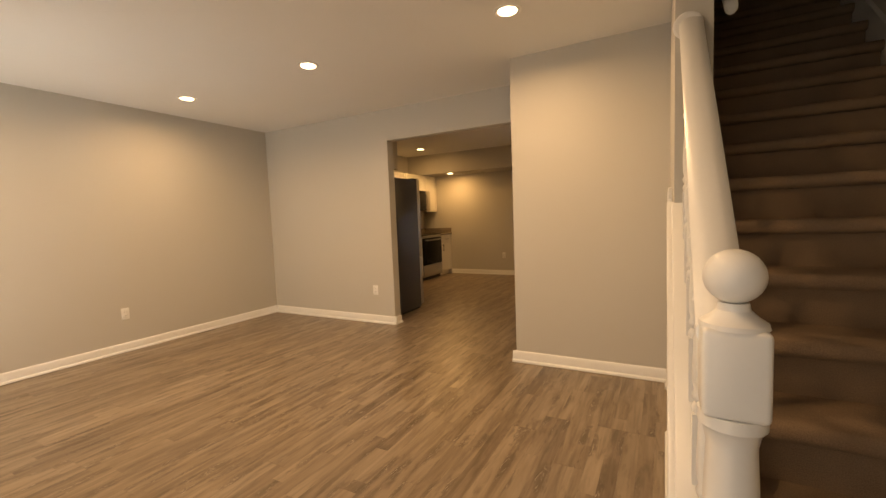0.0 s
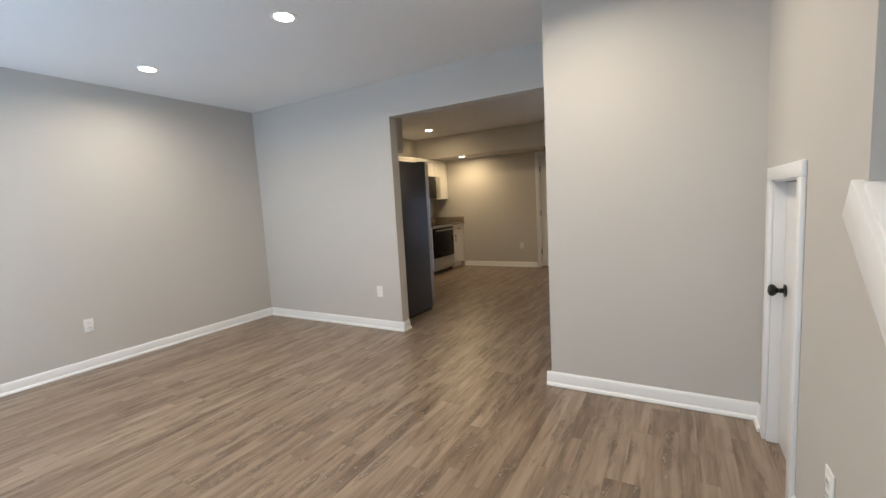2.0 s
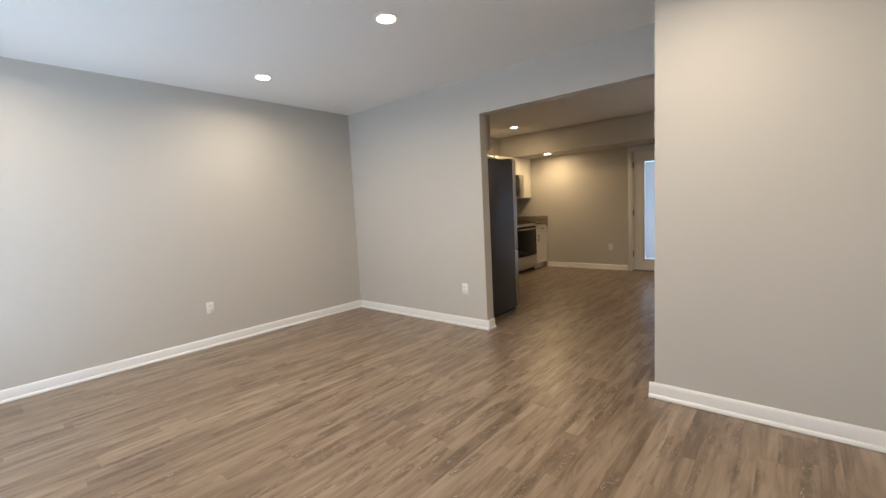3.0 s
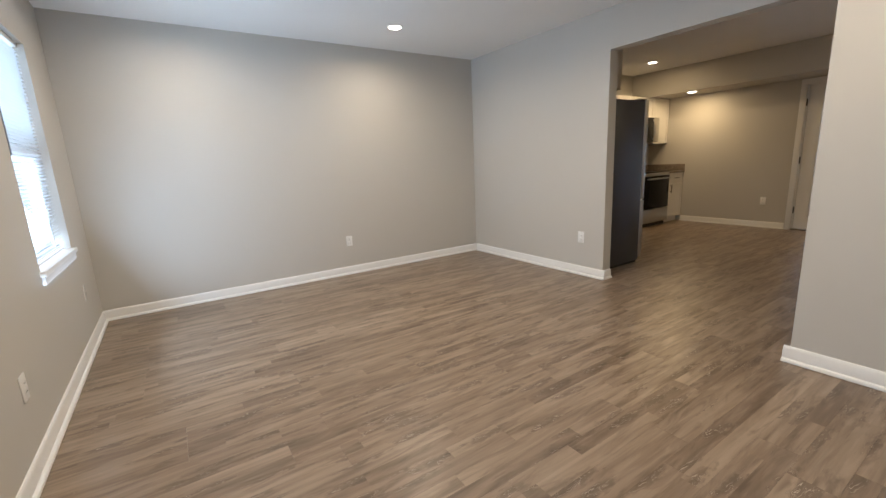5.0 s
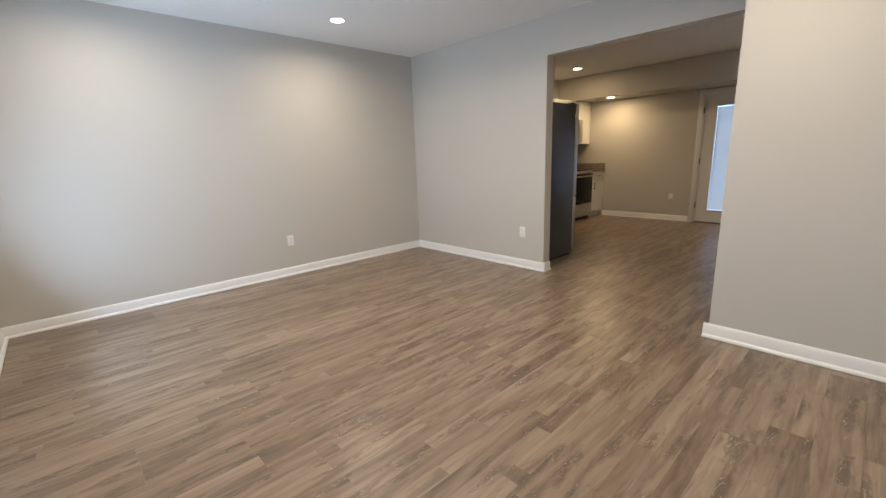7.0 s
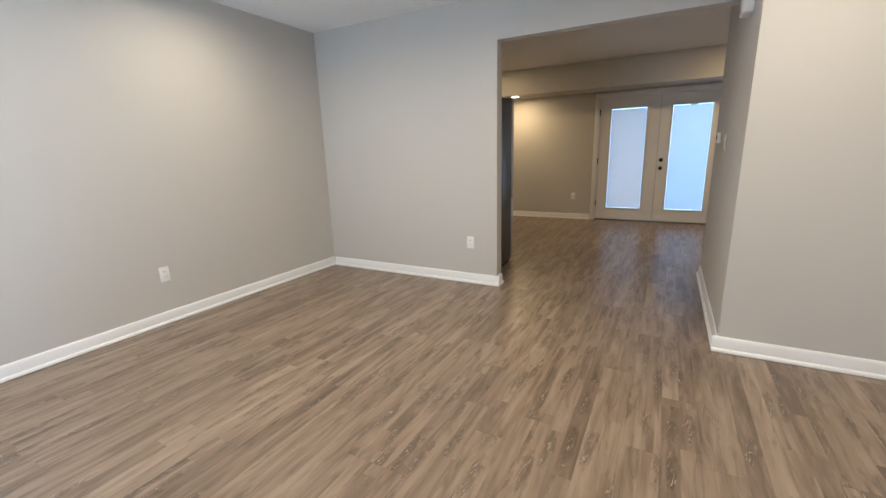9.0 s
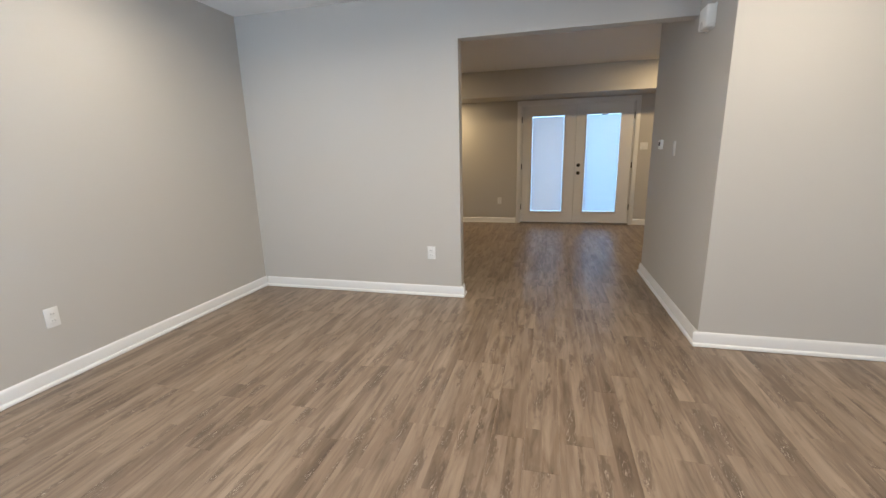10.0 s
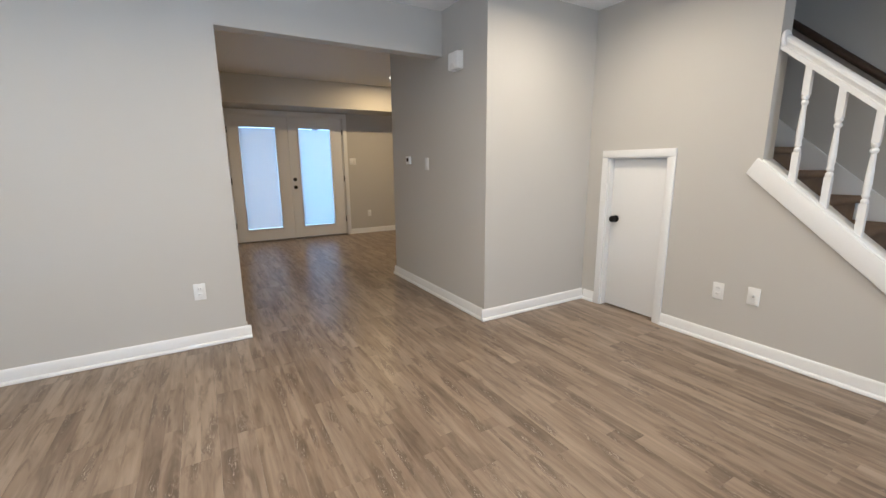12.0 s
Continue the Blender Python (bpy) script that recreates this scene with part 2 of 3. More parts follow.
def lathe(profile, segments=20):
    """Turns (radius, height) pairs about z."""
    bm = bmesh.new()
    rings = []
    for r, z in profile:
        rings.append([bm.verts.new((r * math.cos(2 * math.pi * i / segments), r * math.sin(2 * math.pi * i / segments), z)) for i in range(segments)])
    for a, b in zip(rings, rings[1:]):
        for i in range(segments):
            j = (i + 1) % segments
            bm.faces.new((a[i], a[j], b[j], b[i]))
    bm.faces.new(rings[0][::-1])
    bm.faces.new(rings[-1])
    bmesh.ops.recalc_face_normals(bm, faces=bm.faces[:])
    return bm


def merge(*parts):
    out = bmesh.new()
    for bm in parts:
        me = bpy.data.meshes.new("joint")
        bm.to_mesh(me)
        bm.free()
        out.from_mesh(me)
        bpy.data.meshes.remove(me)
    return out


def moved(bm, m):
    bmesh.ops.transform(bm, matrix=m, verts=bm.verts[:])
    return bm


def smooth(me, angle=35):
    me.shade_smooth()
    me.set_sharp_from_angle(angle=radians(angle))


def mesh_of(name, bm, mat, soft=True):
    me = bpy.data.meshes.new(name)
    bm.to_mesh(me)
    bm.free()
    me.materials.append(mat)
    if soft:
        smooth(me)
    return me


def part(name, bm, mat, parent=None, label=""):
    ob = new(name, mesh_of(name, bm, mat))
    if parent is not None:
        ob.parent = parent
    return tagged(ob, label)


def structure(name, bm, mat, label, category):
    return tagged(part(name, bm, mat), label, category, kind="structure")


def thing(name, m, label, category, group=""):
    ob = new(name)
    ob.empty_display_size = 0.1
    ob.matrix_world = m
    return tagged(ob, label, category, group)


# ---- plan ----
WX, BY, FY = -4.868, 4.225, 0.10        # left wall, back wall, window wall faces
KY = 8.40                               # kitchen's far wall face
PX, PY, HALL_END = -1.13, 3.578, 5.32   # corner of the closet block
SX0, SX1 = 0.008, 0.138                 # stair wall faces
CEIL_Z, KCEIL_Z, HEAD_Z, SOFFIT_Z = 2.50, 2.55, 2.150, 2.150
SOFFIT_Y = 7.80                         # front of the dropped soffit
OPEN_X = -2.832
RX = 0.945                              # stairwell's outer wall face
SLOPE = 0.85


def cap_z(y):
    return 1.14 + SLOPE * (y - 2.09)


# ---- walls, ceilings ----
structure("wall_west", box(WX - 0.12, WX, FY - 0.15, KY + 0.12, 0, 2.6), WALL, "greige painted plain living room wall", "wall")
structure("wall_back", merge(box(WX, OPEN_X, BY, BY + 0.115, 0, CEIL_Z), box(OPEN_X, PX, BY, BY + 0.115, HEAD_Z, CEIL_Z)), WALL,
          "greige painted wall with a wide kitchen opening", "wall")
WIN_X0, WIN_X1, WIN_Z0, WIN_Z1 = -4.222, -3.35, 0.74, 2.09
DOOR_X0, DOOR_X1, DOOR_Z = -0.90, -0.02, 2.06
structure("wall_front", merge(
    box(WX, WIN_X0, FY - 0.15, FY, 0, CEIL_Z), box(WIN_X0, WIN_X1, FY - 0.15, FY, 0, WIN_Z0), box(WIN_X0, WIN_X1, FY - 0.15, FY, WIN_Z1, CEIL_Z),
    box(WIN_X1, DOOR_X0, FY - 0.15, FY, 0, CEIL_Z), box(DOOR_X0, DOOR_X1, FY - 0.15, FY, DOOR_Z, CEIL_Z), box(DOOR_X1, RX, FY - 0.15, FY, 0, CEIL_Z)),
    WALL, "greige painted wall with a window opening", "wall")
structure("wall_closet", box(PX, SX0, PY, PY + 0.11, 0, CEIL_Z), WALL, "greige painted closet wall beside the kitchen opening", "wall")
structure("wall_hall", box(PX, PX + 0.11, PY + 0.11, HALL_END, 0, 2.6), WALL, "greige painted hall wall with thermostat and switch", "wall")
structure("wall_closet_end", box(PX + 0.11, 1.30, HALL_END - 0.11, HALL_END, 0, 2.6), WALL, "greige painted wall behind the closet", "wall")
CD_Y0, CD_Y1, CD_Z = 2.844, 3.365, 1.303
WALL_END = 2.245
structure("wall_stair", prism([(1.06, 0), (CD_Y0, 0), (CD_Y0, CD_Z), (CD_Y1, CD_Z), (CD_Y1, 0), (PY, 0), (PY, 2.75), (WALL_END, 2.75),
                               (WALL_END, cap_z(WALL_END) - 0.03), (1.06, cap_z(1.06) - 0.03)], SX0, SX1), WALL, "greige painted wall under the stairs", "wall")
structure("wall_stair_upper", merge(box(SX0, SX1, PY, HALL_END - 0.11, 1.9, 2.75), box(SX0, SX1, 1.35, HALL_END, 2.75, 5.2)), WALL, "greige painted upper stairwell wall", "wall")
structure("wall_stairwell", merge(box(RX, RX + 0.12, FY - 0.15, HALL_END, 0, 5.2), box(SX1, RX, HALL_END, HALL_END + 0.12, 2.5, 5.2),
                                  box(SX1, RX, 1.23, 1.35, 2.62, 5.2)), WALL, "greige painted stairwell wall", "wall")
structure("wall_kitchen_end", merge(box(WX, -2.60, KY, KY + 0.12, 0, 2.6), box(-2.60, -0.755, KY, KY + 0.12, 2.067, 2.6), box(-0.755, 1.42, KY, KY + 0.12, 0, 2.6)),
          WALL, "greige painted kitchen wall around the patio doors", "wall")
structure("wall_dining", box(1.30, 1.42, HALL_END - 0.11, KY, 0, 2.6), WALL, "greige painted plain dining wall", "wall")
structure("ceiling", merge(box(WX - 0.12, SX0, FY - 0.15, BY + 0.115, CEIL_Z, 2.75), box(SX0, RX + 0.12, FY - 0.15, 1.35, CEIL_Z, 2.62)), CEIL,
          "white painted flat living room ceiling", "ceiling")
structure("ceiling_kitchen", merge(box(WX - 0.12, SX0, BY + 0.115, HALL_END, KCEIL_Z, 2.75), box(WX - 0.12, 1.42, HALL_END, KY + 0.12, KCEIL_Z, 2.75)), CEIL,
          "white painted kitchen ceiling", "ceiling")
structure("ceiling_stairwell", box(SX0, RX + 0.12, 1.23, HALL_END + 0.12, 5.2, 5.3), CEIL, "white stairwell ceiling", "ceiling")
structure("soffit", box(WX, 1.30, SOFFIT_Y, KY, SOFFIT_Z, KCEIL_Z), WALL, "greige painted dropped soffit along the kitchen wall", "soffit")
structure("soffit_fridge", box(WX, -3.29, BY + 0.115, 5.10, 1.93, KCEIL_Z), WALL, "greige painted bulkhead above the refrigerator", "soffit")
structure("ground", box(-60, 60, -60, 60, -0.35, -0.12), GROUND, "dry grass ground outside the house", "ground")


# ---- baseboards ----
def board_outline():
    return [(0, 0), (0.030, 0), (0.030, 0.008), (0.028, 0.014), (0.024, 0.019), (0.018, 0.0215), (0.0145, 0.0218), (0.0145, 0.066), (0.012, 0.074), (0.0115, 0.082), (0.007, 0.089), (0.004, 0.093), (0, 0.093)]


def baseboard(name, a, b, out, label="white painted baseboard with a moulded top edge"):
    """A board from a to b on the floor; out is the way it faces."""
    bm = bmesh.new()
    rows = []
    for px, py in (a, b):
        rows.append([bm.verts.new((px + out[0] * d, py + out[1] * d, z + 0.003)) for d, z in board_outline()])
    n = len(rows[0])
    for i in range(n):
        bm.faces.new((rows[0][i], rows[1][i], rows[1][(i + 1) % n], rows[0][(i + 1) % n]))
    bm.faces.new(rows[0][::-1])
    bm.faces.new(rows[1])
    bmesh.ops.recalc_face_normals(bm, faces=bm.faces[:])
    return structure(name, bm, WHITE, label, "baseboard")


T = 0.030
baseboard("baseboard_west", (WX, FY), (WX, BY), (1, 0))
baseboard("baseboard_back", (WX + T, BY), (OPEN_X + T, BY), (0, -1))
baseboard("baseboard_jamb", (OPEN_X, BY), (OPEN_X, BY + 0.115), (1, 0))
baseboard("baseboard_front", (WX + T, FY), (DOOR_X0 - 0.01, FY), (0, 1))
baseboard("baseboard_closet", (PX - T, PY), (SX0, PY), (0, -1))
baseboard("baseboard_hall", (PX, PY), (PX, HALL_END + T), (-1, 0))
baseboard("baseboard_stair", (SX0, 1.06), (SX0, 2.782), (-1, 0))
baseboard("baseboard_stair_short", (SX0, 3.426), (SX0, PY - T), (-1, 0))
baseboard("baseboard_kitchen", (-4.20, KY), (-2.672, KY), (0, -1))
baseboard("baseboard_dining", (-0.685, KY), (1.30, KY), (0, -1))


# ---- under-stair door ----
def frame_bm(y0, y1, z1, w, x0, x1):
    """Three casing boards round an opening, mitred look by butting."""
    return [box(x0, x1, y0, y0 + w, 0, z1 - w, 0.004), box(x0, x1, y1 - w, y1, 0, z1 - w, 0.004), box(x0, x1, y0, y1, z1 - w, z1, 0.004)]


door = tagged(thing("door_1", pose(0, 0, 0), "low white flush closet door under the stairs, closed, black knob", "door"), kind="structure")
for bm in frame_bm(2.784, 3.424, 1.358, 0.060, SX0 - 0.018, SX0):
    part("casing", bm, WHITE, door)
for bm in (box(SX0, SX1, CD_Y0, CD_Y0 + 0.014, 0, CD_Z), box(SX0, SX1, CD_Y1 - 0.014, CD_Y1, 0, CD_Z), box(SX0, SX1, CD_Y0 + 0.014, CD_Y1 - 0.014, CD_Z - 0.014, CD_Z)):
    part("jamb", bm, WHITE, door)
part("door_leaf", box(SX0 + 0.045, SX0 + 0.08, CD_Y0 + 0.017, CD_Y1 - 0.017, 0.012, CD_Z - 0.018, 0.002), DOORW, door)
turned = lathe([(0.0, 0.0), (0.028, 0.001), (0.030, 0.006), (0.012, 0.011), (0.010, 0.03), (0.018, 0.036), (0.027, 0.046), (0.028, 0.055), (0.022, 0.064), (0.008, 0.068), (0.0, 0.068)][1:-1], 24)
part("knob", moved(turned, pose(SX0 + 0.045, 3.292, 0.785, 0, -90, 0)), BLACK, door, "round black metal knob")


# ---- window ----
win = tagged(thing("window_1", pose(0, 0, 0), "white double-hung window with lowered white mini blinds", "window"), kind="structure")
wy = FY - 0.12
for z0, z1, y in ((WIN_Z0 + 0.004, 1.41, wy + 0.03), (1.39, WIN_Z1, wy)):
    sash = part("sash", merge(box(WIN_X0, WIN_X0 + 0.045, y - 0.015, y + 0.015, z0, z1), box(WIN_X1 - 0.045, WIN_X1, y - 0.015, y + 0.015, z0, z1),
                              box(WIN_X0 + 0.045, WIN_X1 - 0.045, y - 0.015, y + 0.015, z0, z0 + 0.05), box(WIN_X0 + 0.045, WIN_X1 - 0.045, y - 0.015, y + 0.015, z1 - 0.05, z1)), WHITE, win)
    pane = part("pane", box(WIN_X0 + 0.045, WIN_X1 - 0.045, y - 0.002, y + 0.002, z0 + 0.05, z1 - 0.05), GLASS, sash)
    pane.visible_shadow = False
part("window_sill", box(WIN_X0 - 0.03, WIN_X1 + 0.03, FY - 0.10, FY + 0.028, WIN_Z0 - 0.018, WIN_Z0 + 0.010, 0.004), WHITE, win)
part("apron", box(WIN_X0 - 0.012, WIN_X1 + 0.012, FY, FY + 0.016, WIN_Z0 - 0.065, WIN_Z0 - 0.018, 0.004), WHITE, win)
blind = thing("window_blind", pose(0, 0, 0), "white mini blind with horizontal slats, lowered, tilted half open", "blind")
by = FY - 0.045
part("headrail", box(WIN_X0 + 0.012, WIN_X1 - 0.012, by - 0.014, by + 0.014, WIN_Z1 - 0.03, WIN_Z1 - 0.002, 0.002), WHITE, blind)
part("bottom_rail", box(WIN_X0 + 0.014, WIN_X1 - 0.014, by - 0.012, by + 0.012, WIN_Z0 + 0.014, WIN_Z0 + 0.028, 0.002), WHITE, blind)
slat_me = None
z = WIN_Z0 + 0.042
while z < WIN_Z1 - 0.04:
    if slat_me is None:
        bm = bmesh.new()
        rows = []
        for k in range(5):
            u = -1 + k / 2
            rows.append([bm.verts.new((x, 0.0125 * u, 0.002 * (1 - u * u) + s)) for s in (0, 0.0006) for x in (WIN_X0 + 0.016, WIN_X1 - 0.016)])
        for a, b in zip(rows, rows[1:]):
            bm.faces.new((a[0], a[1], b[1], b[0]))
            bm.faces.new((a[2], b[2], b[3], a[3]))
        for a in (rows[0], rows[-1]):
            bm.faces.new((a[0], a[1], a[3], a[2]))
        bmesh.ops.recalc_face_normals(bm, faces=bm.faces[:])
        slat_me = mesh_of("slat", bm, SLAT)
    ob = new("slat", slat_me)
    ob.parent = blind
    ob.matrix_basis = pose(0, by, z, 28)
    z += 0.0215
for x in (WIN_X0 + 0.13, WIN_X1 - 0.13):
    part("lift_cord", box(x - 0.0008, x + 0.0008, by - 0.0135, by - 0.012, WIN_Z0 + 0.04, WIN_Z1 - 0.03), PLASTIC, blind)
part("tilt_wand", moved(lathe([(0.002, 0), (0.0055, 0.004), (0.0048, 0.6), (0.002, 0.61)], 8), pose(WIN_X1 - 0.11, FY - 0.022, 1.36)), WAND, blind, "grey tilt wand")


# ---- patio doors ----
patio = tagged(thing("door_2", pose(0, 0, 0), "white double patio doors with enclosed blinds, closed", "patio door"), kind="structure")
FD0, FD1, FDM, FDT = -2.664, -0.676, -1.672, 2.132
for bm in (box(FD0, FD0 + 0.072, KY - 0.018, KY, 0, FDT - 0.072, 0.004), box(FD1 - 0.072, FD1, KY - 0.018, KY, 0, FDT - 0.072, 0.004), box(FD0, FD1, KY - 0.018, KY, FDT - 0.072, FDT, 0.004)):
    part("casing", bm, WHITE, patio)
part("threshold", box(FD0 + 0.072, FD1 - 0.072, KY - 0.02, KY + 0.10, 0.004, 0.022, 0.004), ALU, patio)
for bm in (box(FD0 + 0.072, FD0 + 0.09, KY, KY + 0.11, 0.022, 2.067), box(FD1 - 0.09, FD1 - 0.072, KY, KY + 0.11, 0.022, 2.067), box(FD0 + 0.09, FD1 - 0.09, KY, KY + 0.11, 2.049, 2.067)):
    part("jamb", bm, WHITE, patio)
for x0, x1 in ((FD0 + 0.093, FDM - 0.002), (FDM + 0.002, FD1 - 0.093)):
    mid, g0, g1 = (x0 + x1) / 2, 0.225, 1.865
    a, b = mid - 0.280, mid + 0.250
    y0, y1 = KY + 0.012, KY + 0.056
    leaf = part("door_leaf", merge(box(x0, a, y0, y1, 0.026, 2.046), box(b, x1, y0, y1, 0.026, 2.046), box(a, b, y0, y1, 0.026, g0), box(a, b, y0, y1, g1, 2.046)), DOORW, patio)
    part("glazing_bead", merge(box(a - 0.022, a, y0 - 0.012, y0, g0 - 0.022, g1 + 0.022, 0.003), box(b, b + 0.022, y0 - 0.012, y0, g0 - 0.022, g1 + 0.022, 0.003),
                               box(a, b, y0 - 0.012, y0, g0 - 0.022, g0, 0.003), box(a, b, y0 - 0.012, y0, g1, g1 + 0.022, 0.003)), DOORW, leaf)
    for yy in (y0 + 0.004, y1 - 0.006):
        pane = part("pane", box(a, b, yy - 0.0015, yy + 0.0015, g0, g1), PATIOGLASS, leaf)
        pane.visible_shadow = False
    patio_slat = mesh_of("slat", box(-0.261, 0.261, -0.0068, 0.0068, -0.0003, 0.0003), WARMLITSLAT if x0 < FDM - 0.1 else PATIOSLAT)
    part("blind_track", box(a + 0.022, a + 0.030, y0 + 0.006, y0 + 0.010, g0 + 0.01, g1 - 0.01), PLASTIC, leaf)
    if x0 > FDM - 0.1:
        part("blind_latch", box(mid - 0.05, mid + 0.05, y0 - 0.006, y0 + 0.002, g1 - 0.012, g1 + 0.002, 0.002), DARK, leaf, "small dark blind latch")
    tilt = -86 if x0 < FDM - 0.1 else -75
    z = g0 + 0.012
    while z < g1 - 0.01:
        ob = new("slat", patio_slat)
        ob.parent = leaf
        ob.matrix_basis = pose(mid - 0.015, (y0 + y1) / 2, z, tilt)
        z += 0.0125
# Dark strips added behind the leaf gaps: block leaking daylight, darken the gap lines.
for bm in (box(FD0 + 0.09, FD0 + 0.105, KY + 0.058, KY + 0.085, 0.022, 2.049), box(FD1 - 0.105, FD1 - 0.09, KY + 0.058, KY + 0.085, 0.022, 2.049),
           box(FD0 + 0.105, FD1 - 0.105, KY + 0.058, KY + 0.085, 2.034, 2.049), box(FDM - 0.02, FDM + 0.02, KY + 0.058, KY + 0.075, 0.026, 2.034)):
    part("gap_strip", bm, DARK, patio, "dark strip added to block light in the door gaps")
for hx in (FD0 + 0.082, FD1 - 0.082):
    for hz in (0.30, 1.02, 1.82):
        part("hinge", merge(moved(lathe([(0.004, -0.05), (0.007, -0.048), (0.007, 0.048), (0.004, 0.05)], 10), pose(hx, KY - 0.002, hz))), BLACK, patio, "black metal hinge")
for kz, prof in ((1.028, [(0.030, 0), (0.031, 0.006), (0.026, 0.012), (0.012, 0.014), (0.010, 0.024)]),
                 (0.895, [(0.030, 0), (0.031, 0.006), (0.014, 0.011), (0.012, 0.028), (0.024, 0.038), (0.028, 0.05), (0.024, 0.06), (0.008, 0.065)])):
    part("deadbolt" if kz > 1 else "knob", moved(lathe(prof, 20), pose(FDM + 0.062, KY + 0.012, kz, 90, 0, 0)), BLACK, patio, "round black metal lock")


# ---- staircase ----
stairs = thing("staircase", pose(0, 0, 0), "steep straight staircase with worn taupe carpet", "staircase")
RISE, RUN, FIRST = 0.170, 0.197, 0.995
step_me = None
for k in range(16):
    if step_me is None:
        nose = [(0.012, 0.0), (0.012, RISE - 0.05), (0.006, RISE - 0.052)]
        nose += [(-0.006 - 0.020 * math.sin(math.pi * i / 8), RISE - 0.025 - 0.025 * math.cos(math.pi * i / 8)) for i in range(9)]
        nose += [(RUN + 0.024, RISE), (RUN + 0.024, 0.0)]
        step_me = mesh_of("step", prism(nose, SX1 + 0.002, RX - 0.022), CARPET)
    ob = new("step", step_me)
    ob.parent = stairs
    ob.location = (0, FIRST + 0.035 + RUN * k, RISE * k)
structure("floor_landing", box(SX1, RX, FIRST + 0.035 + RUN * 16 + 0.025, HALL_END, 2.50, RISE * 16), CARPET, "carpeted upper landing floor", "floor")


def nose_z(y):
    return RISE + (y - FIRST) * RISE / RUN


def skirt_z(y):
    return 1.567 + 0.86 * (y - 2.576)


structure("trim_skirt", merge(prism([(0.90, 0.0), (1.10, 0.0), (4.20, nose_z(4.20) - 0.30), (4.20, skirt_z(4.20)), (0.90, skirt_z(0.90))], RX - 0.018, RX),
                              prism([(0.90, skirt_z(0.90)), (4.20, skirt_z(4.20)), (4.20, skirt_z(4.20) + 0.028), (0.90, skirt_z(0.90) + 0.028)], RX - 0.024, RX)), WHITE,
          "white painted stair skirt board along the stairwell wall", "skirt board")
structure("trim_skirt_inner", prism([(WALL_END, nose_z(WALL_END) - 0.2), (4.40, nose_z(4.40) - 0.2), (4.40, nose_z(4.40) + 0.06), (WALL_END, nose_z(WALL_END) + 0.06)], SX1, SX1 + 0.0015), WHITE,
          "white painted stair skirt board on the inner wall", "skirt board")

# string cap, balustrade
balustrade = thing("balustrade", pose(0, 0, 0), "white painted stair balustrade with turned balusters and ball newel", "balustrade")
y0, y1 = 1.145, 2.30
part("string_board", prism([(y0, cap_z(y0) - 0.150), (y1 + 0.02, cap_z(y1 + 0.02) - 0.150), (y1 - 0.035, cap_z(y1 - 0.035) - 0.010), (y0, cap_z(y0) - 0.010)], SX0 - 0.027, SX0, bevel=0.006), WHITE, balustrade)
part("string_cap", prism([(y0, cap_z(y0) - 0.028), (WALL_END - 0.002, cap_z(WALL_END) - 0.028), (WALL_END - 0.002, cap_z(WALL_END)), (y0, cap_z(y0))], SX0 - 0.010, SX1 + 0.006, bevel=0.005), WHITE, balustrade)
NX = 0.073
BX, GX = 0.050, 0.062   # balusters, rail
RAIL_TOP = 1.872


def rail_z(y):
    return RAIL_TOP + SLOPE * (y - 2.09)


rail_section = [(-0.030, -0.072), (0.030, -0.072), (0.030, -0.052), (0.022, -0.046), (0.026, -0.036), (0.033, -0.026), (0.033, -0.014), (0.024, -0.003), (0.010, 0.002),
                (-0.010, 0.002), (-0.024, -0.003), (-0.033, -0.014), (-0.033, -0.026), (-0.026, -0.036), (-0.022, -0.046), (-0.030, -0.052)]
bm = bmesh.new()
ends = [[bm.verts.new((GX + 1.22 * u, y, rail_z(y) + v * 1.375)) for u, v in rail_section] for y in (1.13, WALL_END - 0.001)]
for i in range(len(rail_section)):
    j = (i + 1) % len(rail_section)
    bm.faces.new((ends[0][i], ends[0][j], ends[1][j], ends[1][i]))
bm.faces.new(ends[0][::-1])
bm.faces.new(ends[1])
bmesh.ops.recalc_face_normals(bm, faces=bm.faces[:])
part("handrail", bm, WHITE, balustrade)
rosette = lathe([(0.030, 0.0), (0.046, 0.002), (0.052, 0.008), (0.052, 0.016), (0.046, 0.022), (0.034, 0.024)], 28)
part("rail_end", moved(rosette, pose(0.052, WALL_END - 0.0015, rail_z(WALL_END) - 0.045, 90)), WHITE, balustrade)
NY = 1.105
part("newel_post", merge(box(NX - 0.047, NX + 0.047, NY - 0.047, NY + 0.047, 0.905, 1.052, 0.010, 3), box(NX - 0.047, NX + 0.047, NY - 0.047, NY + 0.047, 0.0, 0.33, 0.006),
                         moved(lathe([(0.050, 0.33), (0.050, 0.345), (0.038, 0.352), (0.044, 0.37), (0.044, 0.385), (0.036, 0.395), (0.043, 0.50), (0.046, 0.60), (0.041, 0.75), (0.037, 0.85),
                                      (0.042, 0.875), (0.050, 0.885), (0.050, 0.906)], 28), pose(NX, NY, 0)),
                         moved(lathe([(0.050, 1.050), (0.048, 1.058), (0.036, 1.066), (0.024, 1.078), (0.022, 1.090)], 28), pose(NX, NY, 0))), WHITE, balustrade)
ball = [(0.0445 * math.sin(math.pi * i / 16), 1.133 - 0.0445 * math.cos(math.pi * i / 16)) for i in range(1, 16)]
part("newel_ball", moved(lathe(ball, 28), pose(NX, NY, 0)), WHITE, balustrade)


